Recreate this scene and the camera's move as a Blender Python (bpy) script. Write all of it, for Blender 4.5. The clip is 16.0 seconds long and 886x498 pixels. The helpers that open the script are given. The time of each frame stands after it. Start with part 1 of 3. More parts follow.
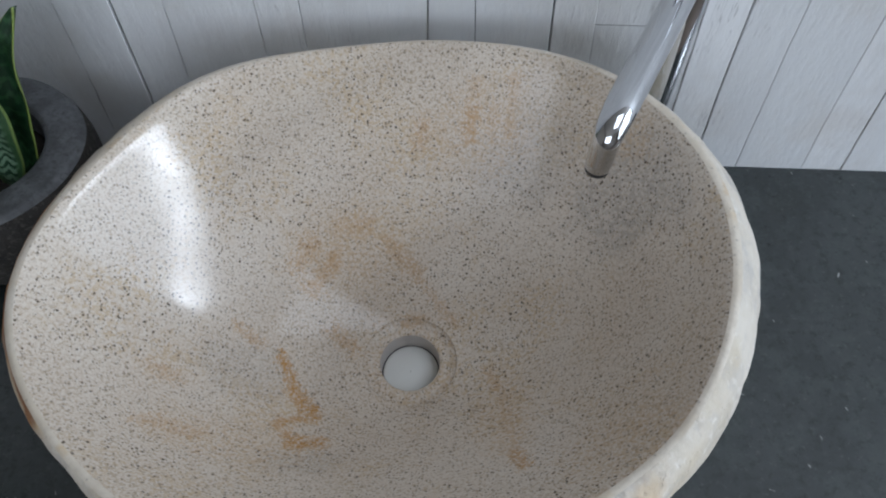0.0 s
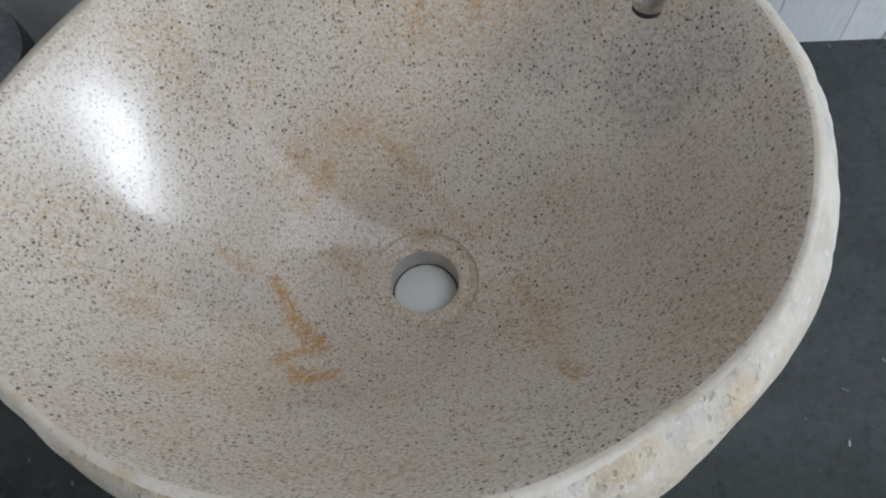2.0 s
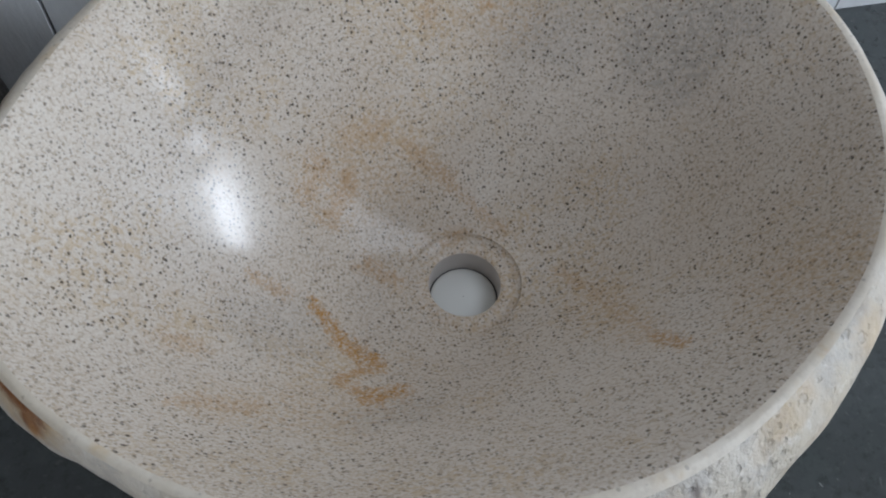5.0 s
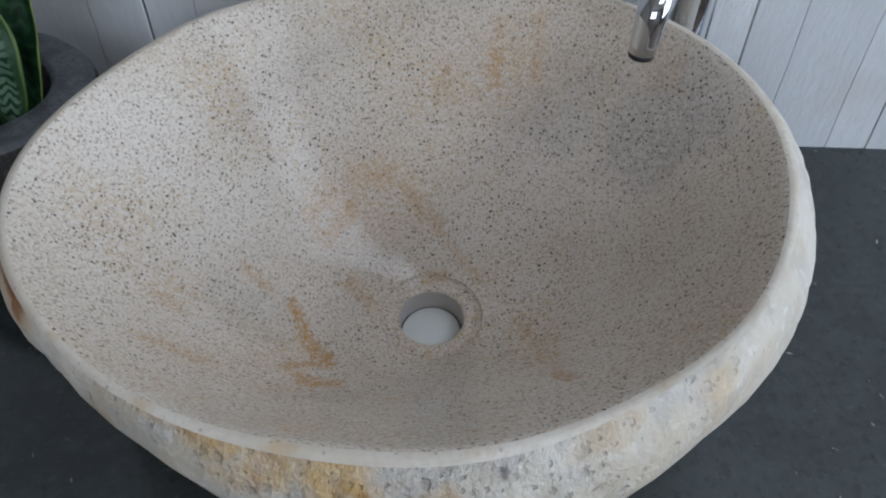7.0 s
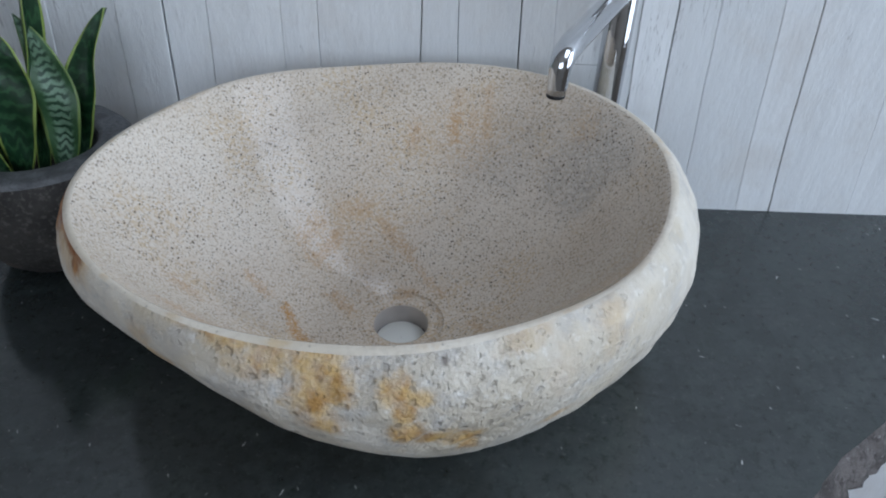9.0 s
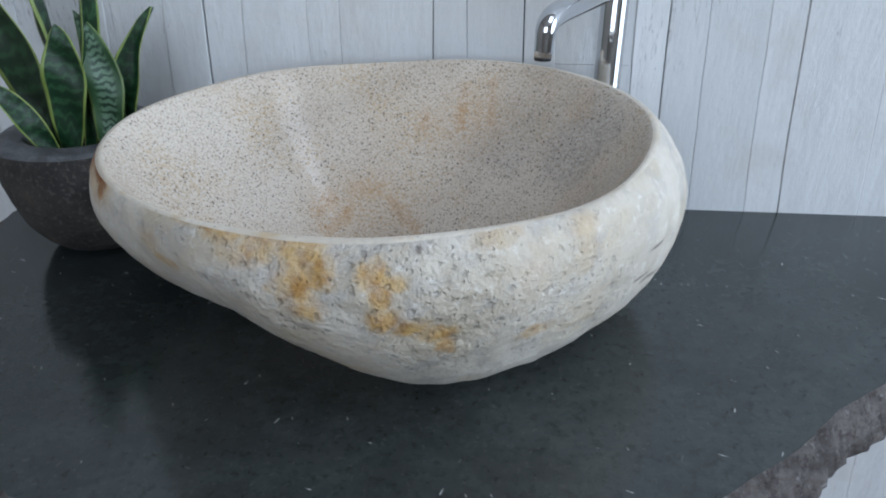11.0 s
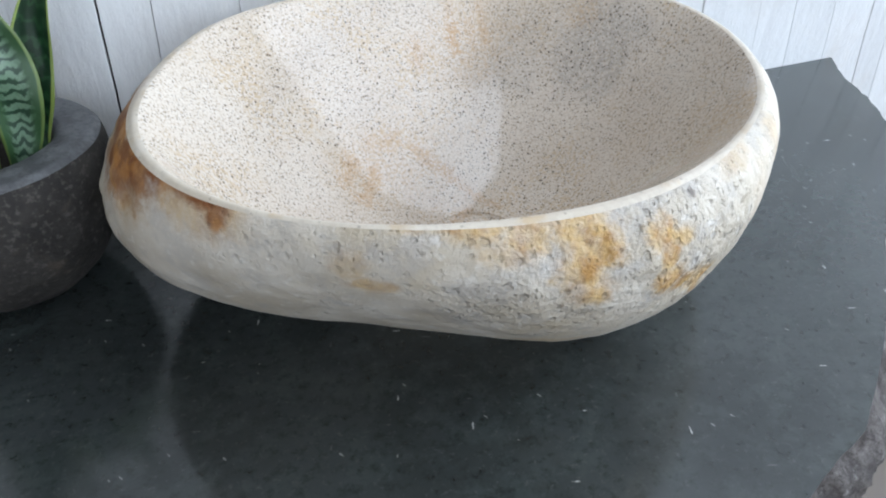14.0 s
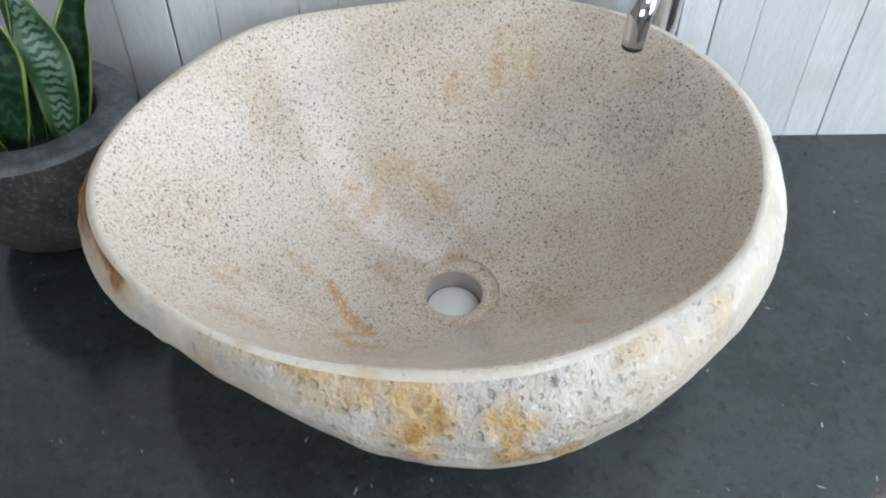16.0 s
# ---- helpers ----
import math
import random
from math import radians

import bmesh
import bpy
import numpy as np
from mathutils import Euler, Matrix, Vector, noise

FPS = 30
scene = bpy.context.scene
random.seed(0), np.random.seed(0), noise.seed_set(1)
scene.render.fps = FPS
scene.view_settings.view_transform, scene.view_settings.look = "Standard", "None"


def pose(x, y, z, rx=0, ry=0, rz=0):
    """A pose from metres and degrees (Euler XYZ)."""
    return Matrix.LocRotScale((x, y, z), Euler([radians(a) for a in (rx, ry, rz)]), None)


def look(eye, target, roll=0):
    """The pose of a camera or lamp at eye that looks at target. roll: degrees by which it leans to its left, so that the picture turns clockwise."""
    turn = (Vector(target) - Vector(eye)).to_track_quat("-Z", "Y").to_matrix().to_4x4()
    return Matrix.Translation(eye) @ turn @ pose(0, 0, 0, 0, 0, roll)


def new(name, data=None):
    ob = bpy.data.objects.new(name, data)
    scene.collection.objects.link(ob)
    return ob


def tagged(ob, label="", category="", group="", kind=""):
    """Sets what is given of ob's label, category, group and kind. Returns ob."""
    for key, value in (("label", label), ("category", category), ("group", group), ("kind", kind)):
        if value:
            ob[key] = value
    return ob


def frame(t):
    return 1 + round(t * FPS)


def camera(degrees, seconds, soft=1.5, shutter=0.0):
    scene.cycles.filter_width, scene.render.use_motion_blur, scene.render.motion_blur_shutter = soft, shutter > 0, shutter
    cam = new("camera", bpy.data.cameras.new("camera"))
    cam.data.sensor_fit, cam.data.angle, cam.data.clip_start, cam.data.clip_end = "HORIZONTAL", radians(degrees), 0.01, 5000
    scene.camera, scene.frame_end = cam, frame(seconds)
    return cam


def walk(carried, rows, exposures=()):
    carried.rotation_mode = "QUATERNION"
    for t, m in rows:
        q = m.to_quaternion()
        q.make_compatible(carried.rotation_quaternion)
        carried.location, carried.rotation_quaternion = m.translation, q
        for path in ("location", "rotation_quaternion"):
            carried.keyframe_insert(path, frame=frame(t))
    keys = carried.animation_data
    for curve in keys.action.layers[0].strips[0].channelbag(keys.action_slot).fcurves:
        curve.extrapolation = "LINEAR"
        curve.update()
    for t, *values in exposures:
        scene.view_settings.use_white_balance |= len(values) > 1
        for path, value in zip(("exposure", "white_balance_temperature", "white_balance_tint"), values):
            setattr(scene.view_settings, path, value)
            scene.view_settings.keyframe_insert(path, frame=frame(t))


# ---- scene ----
cam = camera(63.4, 16.0, 2.0)
PATH = [
    (0, (0.0363, -0.4470, 0.5459), (-0.0116, 0.6134, -1.1492), -0.18),
    (0.5, (0.0191, -0.4499, 0.5301), (0.0020, 0.5789, -1.1849), -1.05),
    (1, (0.0098, -0.4596, 0.4982), (0.0425, 0.5384, -1.2347), -1.35),
    (1.5, (0.0115, -0.4634, 0.4782), (0.0423, 0.5296, -1.2576), -3.36),
    (2, (0.0132, -0.4423, 0.4624), (0.0138, 0.5189, -1.2914), -2.28),
    (2.5, (-0.0119, -0.4313, 0.4529), (0.1057, 0.5071, -1.3094), -0.74),
    (3, (-0.0579, -0.4253, 0.4406), (0.2008, 0.4896, -1.3190), 1.15),
    (3.5, (-0.0780, -0.4183, 0.4270), (0.2558, 0.4769, -1.3301), 3.31),
    (3.7, (-0.0831, -0.4182, 0.4220), (0.2618, 0.4948, -1.3237), 3.05),
    (5.8, (-0.0392, -0.4792, 0.4360), (0.0603, 0.6347, -1.2221), 1.57),
    (6, (-0.0200, -0.4901, 0.4376), (0.0241, 0.6564, -1.2005), 0.88),
    (6.5, (0.0143, -0.5089, 0.4416), (-0.0087, 0.7181, -1.1376), 0.75),
    (7, (0.0133, -0.5248, 0.4481), (-0.0116, 0.7752, -1.0715), 1.00),
    (7.5, (0.0085, -0.5731, 0.4517), (0.0278, 0.7840, -1.0173), 1.06),
    (8, (0.0086, -0.6180, 0.4623), (0.0890, 0.8015, -0.9443), 1.73),
    (8.2, (0.0087, -0.6281, 0.4616), (0.0847, 0.8098, -0.9264), 1.91),
    (10.3, (0.0900, -0.7540, 0.3860), (-0.0920, 0.9900, -0.5770), 0.10),
    (10.5, (0.0890, -0.7610, 0.3730), (-0.0960, 0.9730, -0.6060), -0.40),
    (11, (0.0870, -0.7670, 0.3730), (-0.0770, 0.9630, -0.6160), -0.40),
    (11.5, (0.0490, -0.7650, 0.3720), (-0.0290, 0.9520, -0.6500), 0.50),
    (12, (-0.0590, -0.7350, 0.3590), (0.1770, 0.9500, -0.6930), 0.10),
    (12.5, (-0.1900, -0.6870, 0.3390), (0.3580, 0.9000, -0.7490), -0.40),
    (13, (-0.2290, -0.6640, 0.3370), (0.4210, 0.8730, -0.7640), 1.50),
    (13.5, (-0.2220, -0.6610, 0.3400), (0.4260, 0.8830, -0.7530), 1.80),
    (14, (-0.2120, -0.6480, 0.3680), (0.4190, 0.8190, -0.8360), 0.80),
    (14.5, (-0.1870, -0.6290, 0.4010), (0.3600, 0.7950, -0.8920), 2.00),
    (15, (-0.1460, -0.6190, 0.4290), (0.2180, 0.7910, -0.9420), -0.00),
    (15.5, (-0.0870, -0.6140, 0.4500), (0.1160, 0.7670, -0.9830), 0.20),
    (16, (-0.0300, -0.5960, 0.4690), (0.0450, 0.7700, -0.9890), 1.20),
]
EXPOSURES = [(0.0, 0.03, 6050, 10), (2.0, 0.05, 6150, 10), (3.5, 0.0, 6200, 10), (6.0, -0.01, 5900, 10), (7.0, -0.04, 5850, 10), (10.5, 0.24, 5750, 8), (11.5, 0.24, 5750, 8), (12.5, 0.64, 5900, 10), (14.0, 0.92, 6000, 9), (15.0, 1.02, 6080, 9), (15.5, 0.88, 6080, 9), (16.0, 0.72, 6120, 9)]
walk(cam, [(t, look(eye, target, roll)) for t, eye, target, roll in PATH], EXPOSURES)

# ---- light and exposure ----
world = bpy.data.worlds.new("overcast_sky")
scene.world = world
world.use_nodes = True
wt = world.node_tree
sky = wt.nodes.new("ShaderNodeTexSky")
sky.sky_type, sky.sun_disc = "NISHITA", False
sky.sun_elevation, sky.sun_rotation = radians(48), radians(75)
wt.links.new(sky.outputs[0], wt.nodes["Background"].inputs[0])
wt.nodes["Background"].inputs[1].default_value = 0.12
sun_data = bpy.data.lights.new("sun", "SUN")
sun_data.energy, sun_data.angle, sun_data.color = 1.0, radians(15), (1.0, 0.96, 0.9)
new("sun", sun_data).matrix_world = look((3, 1, 4), (0, 0, 0))


def area_lamp(name, eye, target, width, height, watts, colour):
    data = bpy.data.lights.new(name, "AREA")
    data.shape, data.size, data.size_y = "RECTANGLE", width, height
    data.energy, data.color = watts, colour
    new(name, data).matrix_world = look(eye, target)


area_lamp("window_light_side", (2.77, -0.97, 0.70), (0.0, -0.97, 0.70), 1.80, 1.90, 33, (0.84, 0.92, 1.0))
area_lamp("window_light_sky_gap", (2.74, -0.60, 1.50), (0.0, -0.30, 0.15), 0.60, 0.21, 14, (0.88, 0.94, 1.0))
# rear fill lamp, added; no window is known on that side
area_lamp("fill_light_rear", (-0.15, -2.72, 0.95), (0, 0, 0.2), 1.7, 1.2, 18, (0.94, 0.97, 1.0))
# overhead fill lamp, added to brighten the floor of the bowl
area_lamp("fill_light_top", (0.95, -0.85, 1.74), (0.95, -0.85, 0.0), 0.99, 0.99, 9.5, (0.90, 0.95, 1.0))


# ---- materials ----
class Nodes:
    """Short hand for a material's node tree."""

    def __init__(self, name):
        self.mat = bpy.data.materials.new(name)
        self.mat.use_nodes = True
        self.tree = self.mat.node_tree
        self.bsdf = self.tree.nodes["Principled BSDF"]
        self.coord = self.tree.nodes.new("ShaderNodeTexCoord").outputs["Object"]

    def put(self, socket, value):
        if isinstance(value, bpy.types.NodeSocket):
            self.tree.links.new(value, socket)
        elif value is not None:
            if isinstance(value, (tuple, list)) and socket.type == "RGBA" and len(value) == 3:
                value = (*value, 1)
            socket.default_value = value

    def scaled(self, size, place=(0, 0, 0), vector=None):
        n = self.tree.nodes.new("ShaderNodeMapping")
        self.put(n.inputs["Vector"], vector or self.coord)
        n.inputs["Scale"].default_value = size if isinstance(size, tuple) else (size,) * 3
        n.inputs["Location"].default_value = place
        return n.outputs[0]

    def noise(self, scale, detail=4, rough=0.55, vector=None, distort=0.0):
        n = self.tree.nodes.new("ShaderNodeTexNoise")
        self.put(n.inputs["Vector"], vector or self.coord)
        n.inputs["Scale"].default_value, n.inputs["Detail"].default_value = scale, detail
        n.inputs["Roughness"].default_value, n.inputs["Distortion"].default_value = rough, distort
        return n.outputs["Fac"]

    def cells(self, scale, vector=None, feature="F1"):
        n = self.tree.nodes.new("ShaderNodeTexVoronoi")
        n.feature = feature
        self.put(n.inputs["Vector"], vector or self.coord)
        n.inputs["Scale"].default_value = scale
        return n.outputs["Distance"], n.outputs["Color"] if feature == "F1" else None

    def calc(self, op, a, b=0.0, clamp=False):
        n = self.tree.nodes.new("ShaderNodeMath")
        n.operation, n.use_clamp = op, clamp
        self.put(n.inputs[0], a), self.put(n.inputs[1], b)
        return n.outputs[0]

    def vec(self, op, a, b):
        n = self.tree.nodes.new("ShaderNodeVectorMath")
        n.operation = op
        self.put(n.inputs[0], a), self.put(n.inputs[1], b)
        return n.outputs["Value" if op in ("LENGTH", "DISTANCE", "DOT_PRODUCT") else "Vector"]

    def span(self, value, lo, hi, to_lo=0.0, to_hi=1.0):
        n = self.tree.nodes.new("ShaderNodeMapRange")
        n.interpolation_type = "SMOOTHSTEP"
        for socket, v in zip(n.inputs, (value, lo, hi, to_lo, to_hi)):
            self.put(socket, v)
        return n.outputs[0]

    def mix(self, fac, a, b, blend="MIX"):
        n = self.tree.nodes.new("ShaderNodeMix")
        n.data_type, n.blend_type = "RGBA", blend
        self.put(n.inputs[0], fac), self.put(n.inputs[6], a), self.put(n.inputs[7], b)
        return n.outputs[2]

    def split(self, vector, axis):
        n = self.tree.nodes.new("ShaderNodeSeparateXYZ")
        self.put(n.inputs[0], vector)
        return n.outputs[axis]

    def random(self):
        return self.tree.nodes.new("ShaderNodeObjectInfo").outputs["Random"]

    def bump(self, height, depth, strength=1.0, before=None):
        n = self.tree.nodes.new("ShaderNodeBump")
        n.inputs["Strength"].default_value, n.inputs["Distance"].default_value = strength, depth
        self.put(n.inputs["Height"], height)
        if before is not None:
            self.put(n.inputs["Normal"], before)
        return n.outputs[0]

    def spot(self, place, size, ragged):
        """1 within an ellipsoid at place, with a ragged edge, falling to 0 outside."""
        off = self.vec("SUBTRACT", self.coord, place)
        off = self.vec("DIVIDE", off, size if isinstance(size, tuple) else (size,) * 3)
        d = self.calc("ADD", self.vec("LENGTH", off, (0, 0, 0)), ragged)
        return self.span(d, 0.4, 1.25, 1.0, 0.0)

    def streak(self, a, b, width, ragged):
        """1 along a vein from a to b (seen from above), with a ragged edge."""
        ab = (b[0] - a[0], b[1] - a[1], 0.0)
        flat = self.vec("MULTIPLY", self.vec("SUBTRACT", self.coord, (a[0], a[1], 0.0)), (1, 1, 0))
        share = self.calc("DIVIDE", self.vec("DOT_PRODUCT", flat, ab), ab[0] ** 2 + ab[1] ** 2, True)
        n = self.tree.nodes.new("ShaderNodeVectorMath")
        n.operation = "SCALE"
        n.inputs[0].default_value = ab
        self.put(n.inputs["Scale"], share)
        d = self.calc("DIVIDE", self.vec("DISTANCE", flat, n.outputs["Vector"]), width)
        return self.span(self.calc("ADD", d, ragged), 0.3, 1.3, 1.0, 0.0)

    def most(self, values):
        out = values[0]
        for v in values[1:]:
            out = self.calc("MAXIMUM", out, v)
        return out

    def done(self, colour, rough, normal=None, metal=0.0, **more):
        self.put(self.bsdf.inputs["Base Color"], colour)
        self.put(self.bsdf.inputs["Roughness"], rough)
        self.put(self.bsdf.inputs["Metallic"], metal)
        if normal is not None:
            self.put(self.bsdf.inputs["Normal"], normal)
        for key, value in more.items():
            self.put(self.bsdf.inputs[key.replace("_", " ")], value)
        return self.mat


def polished_stone():
    n = Nodes("polished_speckled_stone")
    cloud = n.noise(9, 3)
    base = n.mix(n.span(cloud, 0.35, 0.65), (0.535, 0.45, 0.36), (0.60, 0.525, 0.44))
    # pale feldspar grains between darker ones
    grain = n.noise(620, 2, 0.6)
    base = n.mix(n.span(grain, 0.40, 0.60, 0.0, 0.50), base, (0.70, 0.655, 0.59))
    base = n.mix(n.span(n.noise(480, 2, 0.5, n.scaled(1, (4, 2, 9))), 0.50, 0.64, 0.0, 0.52), base, (0.36, 0.28, 0.195))
    warm = n.calc("MULTIPLY", n.span(n.noise(13, 4, 0.6, n.scaled(1, (3, 5, 1))), 0.46, 0.66), n.span(n.noise(260, 3, 0.6), 0.44, 0.60, 0.0, 0.50))
    base = n.mix(warm, base, (0.48, 0.34, 0.18))
    # shade under the spout and beside the drain, painted over grey stone tone
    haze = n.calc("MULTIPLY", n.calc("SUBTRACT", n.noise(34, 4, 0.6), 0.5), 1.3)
    grey = n.most([n.calc("MULTIPLY", n.spot(p, size, haze), depth) for p, size, depth in BOWL_GREY_SHADES])
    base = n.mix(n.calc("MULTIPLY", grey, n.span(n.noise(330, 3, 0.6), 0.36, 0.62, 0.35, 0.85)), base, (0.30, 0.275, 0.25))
    # dark mineral flecks, of three sizes
    d1, c1 = n.cells(430)
    keep1 = n.calc("GREATER_THAN", n.split(c1, 0), 0.52)
    f1 = n.calc("MULTIPLY", n.span(n.calc("ADD", d1, n.calc("MULTIPLY", n.noise(900, 2), 0.5)), 0.46, 0.64, 1.0, 0.0), keep1)
    d2, c2 = n.cells(245)
    keep2 = n.calc("GREATER_THAN", n.split(c2, 1), 0.62)
    f2 = n.calc("MULTIPLY", n.span(n.calc("ADD", d2, n.calc("MULTIPLY", n.noise(640, 3, 0.7), 0.6)), 0.44, 0.58, 1.0, 0.0), keep2)
    d3, c3 = n.cells(170)
    keep3 = n.calc("GREATER_THAN", n.split(c3, 2), 0.80)
    f3 = n.calc("MULTIPLY", n.span(n.calc("ADD", d3, n.calc("MULTIPLY", n.noise(460, 3, 0.7), 0.7)), 0.42, 0.56, 1.0, 0.0), keep3)
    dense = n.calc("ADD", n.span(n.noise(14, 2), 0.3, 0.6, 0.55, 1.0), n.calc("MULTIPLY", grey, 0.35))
    fleck = n.calc("MULTIPLY", n.most([n.calc("MULTIPLY", f1, 0.7), f2, f3]), dense, True)
    base = n.mix(n.calc("MULTIPLY", fleck, 0.92), base, n.mix(n.split(c2, 0), (0.040, 0.032, 0.027), (0.12, 0.088, 0.060)))
    # iron stains
    ragged = n.calc("MULTIPLY", n.calc("SUBTRACT", n.noise(190, 6, 0.85), 0.5), 6.0)
    stains = n.most([n.calc("MULTIPLY", n.streak(a, b, w, ragged), depth) for a, b, w, depth in BOWL_VEINS])
    fade = n.calc("MULTIPLY", stains, n.span(n.noise(420, 4, 0.75), 0.38, 0.58, 0.10, 0.95))
    base = n.mix(fade, base, (0.42, 0.215, 0.055))
    pale = n.calc("MULTIPLY", n.most([n.spot(p, s, n.calc("MULTIPLY", ragged, 0.5)) for p, s in BOWL_TINTS]), n.span(n.noise(340, 3), 0.42, 0.62, 0.03, 0.40))
    base = n.mix(pale, base, (0.46, 0.30, 0.15))
    rough = n.span(n.noise(30, 3), 0.3, 0.7, 0.12, 0.18)
    normal = n.bump(n.noise(40, 3), 0.0006, 0.2)
    n.bsdf.inputs["Specular IOR Level"].default_value = 0.30
    return n.done(base, rough, normal)


def rim_stone():
    n = Nodes("smooth_rim_stone")
    base = n.mix(n.span(n.noise(24, 4), 0.35, 0.65), (0.56, 0.49, 0.39), (0.66, 0.60, 0.51))
    base = n.mix(n.span(n.noise(300, 3), 0.45, 0.7, 0.0, 0.45), base, (0.50, 0.44, 0.365))
    base = n.mix(n.span(n.noise(40, 4, 0.6, n.scaled(1, (1, 6, 3))), 0.54, 0.70, 0.0, 0.6), base, (0.52, 0.37, 0.19))
    d, c = n.cells(300)
    fleck = n.calc("MULTIPLY", n.span(n.calc("ADD", d, n.calc("MULTIPLY", n.noise(600, 2), 0.5)), 0.42, 0.58, 1.0, 0.0), n.calc("GREATER_THAN", n.split(c, 0), 0.82))
    base = n.mix(n.calc("MULTIPLY", fleck, 0.4), base, (0.16, 0.13, 0.10))
    return n.done(base, 0.42, n.bump(n.noise(160, 4), 0.0012, 0.5))


def rough_stone():
    n = Nodes("rough_river_stone")
    cloud = n.noise(16, 5, 0.6)
    base = n.mix(n.span(cloud, 0.35, 0.65), (0.48, 0.42, 0.33), (0.62, 0.57, 0.495))
    cream = n.span(n.noise(11, 4, 0.6, n.scaled(1, (3, 1, 2))), 0.50, 0.70, 0.0, 0.4)
    base = n.mix(cream, base, (0.58, 0.47, 0.30))
    # weathered zones, where the skin is pitted and greyer
    zone = n.noise(9, 3, 0.5, n.scaled(1, (5, 2, 8)))
    front = n.calc("ADD", n.calc("MULTIPLY", n.spot((-0.01, -0.42, 0.125), (0.16, 0.17, 0.14), 0.0), 0.60), 0.40)
    worn = n.calc("MULTIPLY", n.span(zone, 0.38, 0.56, 0.2, 1.0), front)
    grey = n.calc("MULTIPLY", n.span(n.noise(38, 5, 0.7), 0.48, 0.66, 0.0, 0.55), n.span(zone, 0.40, 0.6, 0.6, 1.0))
    base = n.mix(grey, base, (0.39, 0.375, 0.365))
    pale = n.span(n.noise(130, 3, 0.6, n.scaled(1, (9, 4, 2))), 0.55, 0.72, 0.0, 0.5)
    base = n.mix(pale, base, (0.73, 0.70, 0.65))
    ragged = n.calc("MULTIPLY", n.calc("SUBTRACT", n.noise(75, 5, 0.7), 0.5), 1.7)
    ochres = n.most([n.calc("MULTIPLY", n.spot(p, (a, 0.034, b), ragged), depth) for p, a, b, depth in SHELL_OCHRE])
    tone = n.span(n.noise(85, 4), 0.32, 0.66, 0.55, 1.0)
    base = n.mix(n.calc("MULTIPLY", ochres, tone), base, n.mix(n.span(n.noise(95, 4), 0.38, 0.62), (0.54, 0.35, 0.125), (0.38, 0.205, 0.055)))
    rust = n.most([n.spot(p, s, ragged) for p, s in SHELL_RUST])
    base = n.mix(n.calc("MULTIPLY", rust, n.span(n.noise(75, 4), 0.3, 0.6, 0.8, 1.0)), base, n.mix(n.span(n.noise(60, 4), 0.42, 0.64), (0.20, 0.066, 0.012), (0.40, 0.175, 0.038)))
    marks = n.most([n.spot(p, s, n.calc("MULTIPLY", ragged, 0.8)) for p, s in SHELL_MARKS])
    base = n.mix(n.calc("MULTIPLY", marks, 0.7), base, (0.11, 0.085, 0.075))
    # scattered pits
    d, c = n.cells(135, n.coord)
    pits = n.calc("MULTIPLY", n.span(n.calc("ADD", d, n.calc("MULTIPLY", n.noise(170, 4, 0.7), 1.1)), 0.62, 0.96, 1.0, 0.0), n.calc("GREATER_THAN", n.split(c, 0), 0.62))
    d2, c2 = n.cells(270)
    small = n.calc("MULTIPLY", n.span(n.calc("ADD", d2, n.calc("MULTIPLY", n.noise(380, 3, 0.7), 0.8)), 0.5, 0.8, 1.0, 0.0), n.calc("GREATER_THAN", n.split(c2, 1), 0.72))
    pit = n.calc("MULTIPLY", n.most([pits, n.calc("MULTIPLY", small, 0.7)]), worn)
    base = n.mix(n.calc("MULTIPLY", pit, 0.52), base, n.mix(0.5, base, (0.16, 0.145, 0.13)))
    height = n.calc("ADD", n.noise(105, 5, 0.6), n.calc("MULTIPLY", n.noise(380, 3), 0.25))
    normal = n.bump(n.calc("SUBTRACT", n.calc("MULTIPLY", height, worn), n.calc("MULTIPLY", pit, 0.36)), 0.0046, 0.95)
    return n.done(base, n.span(cloud, 0.3, 0.7, 0.55, 0.75), normal)


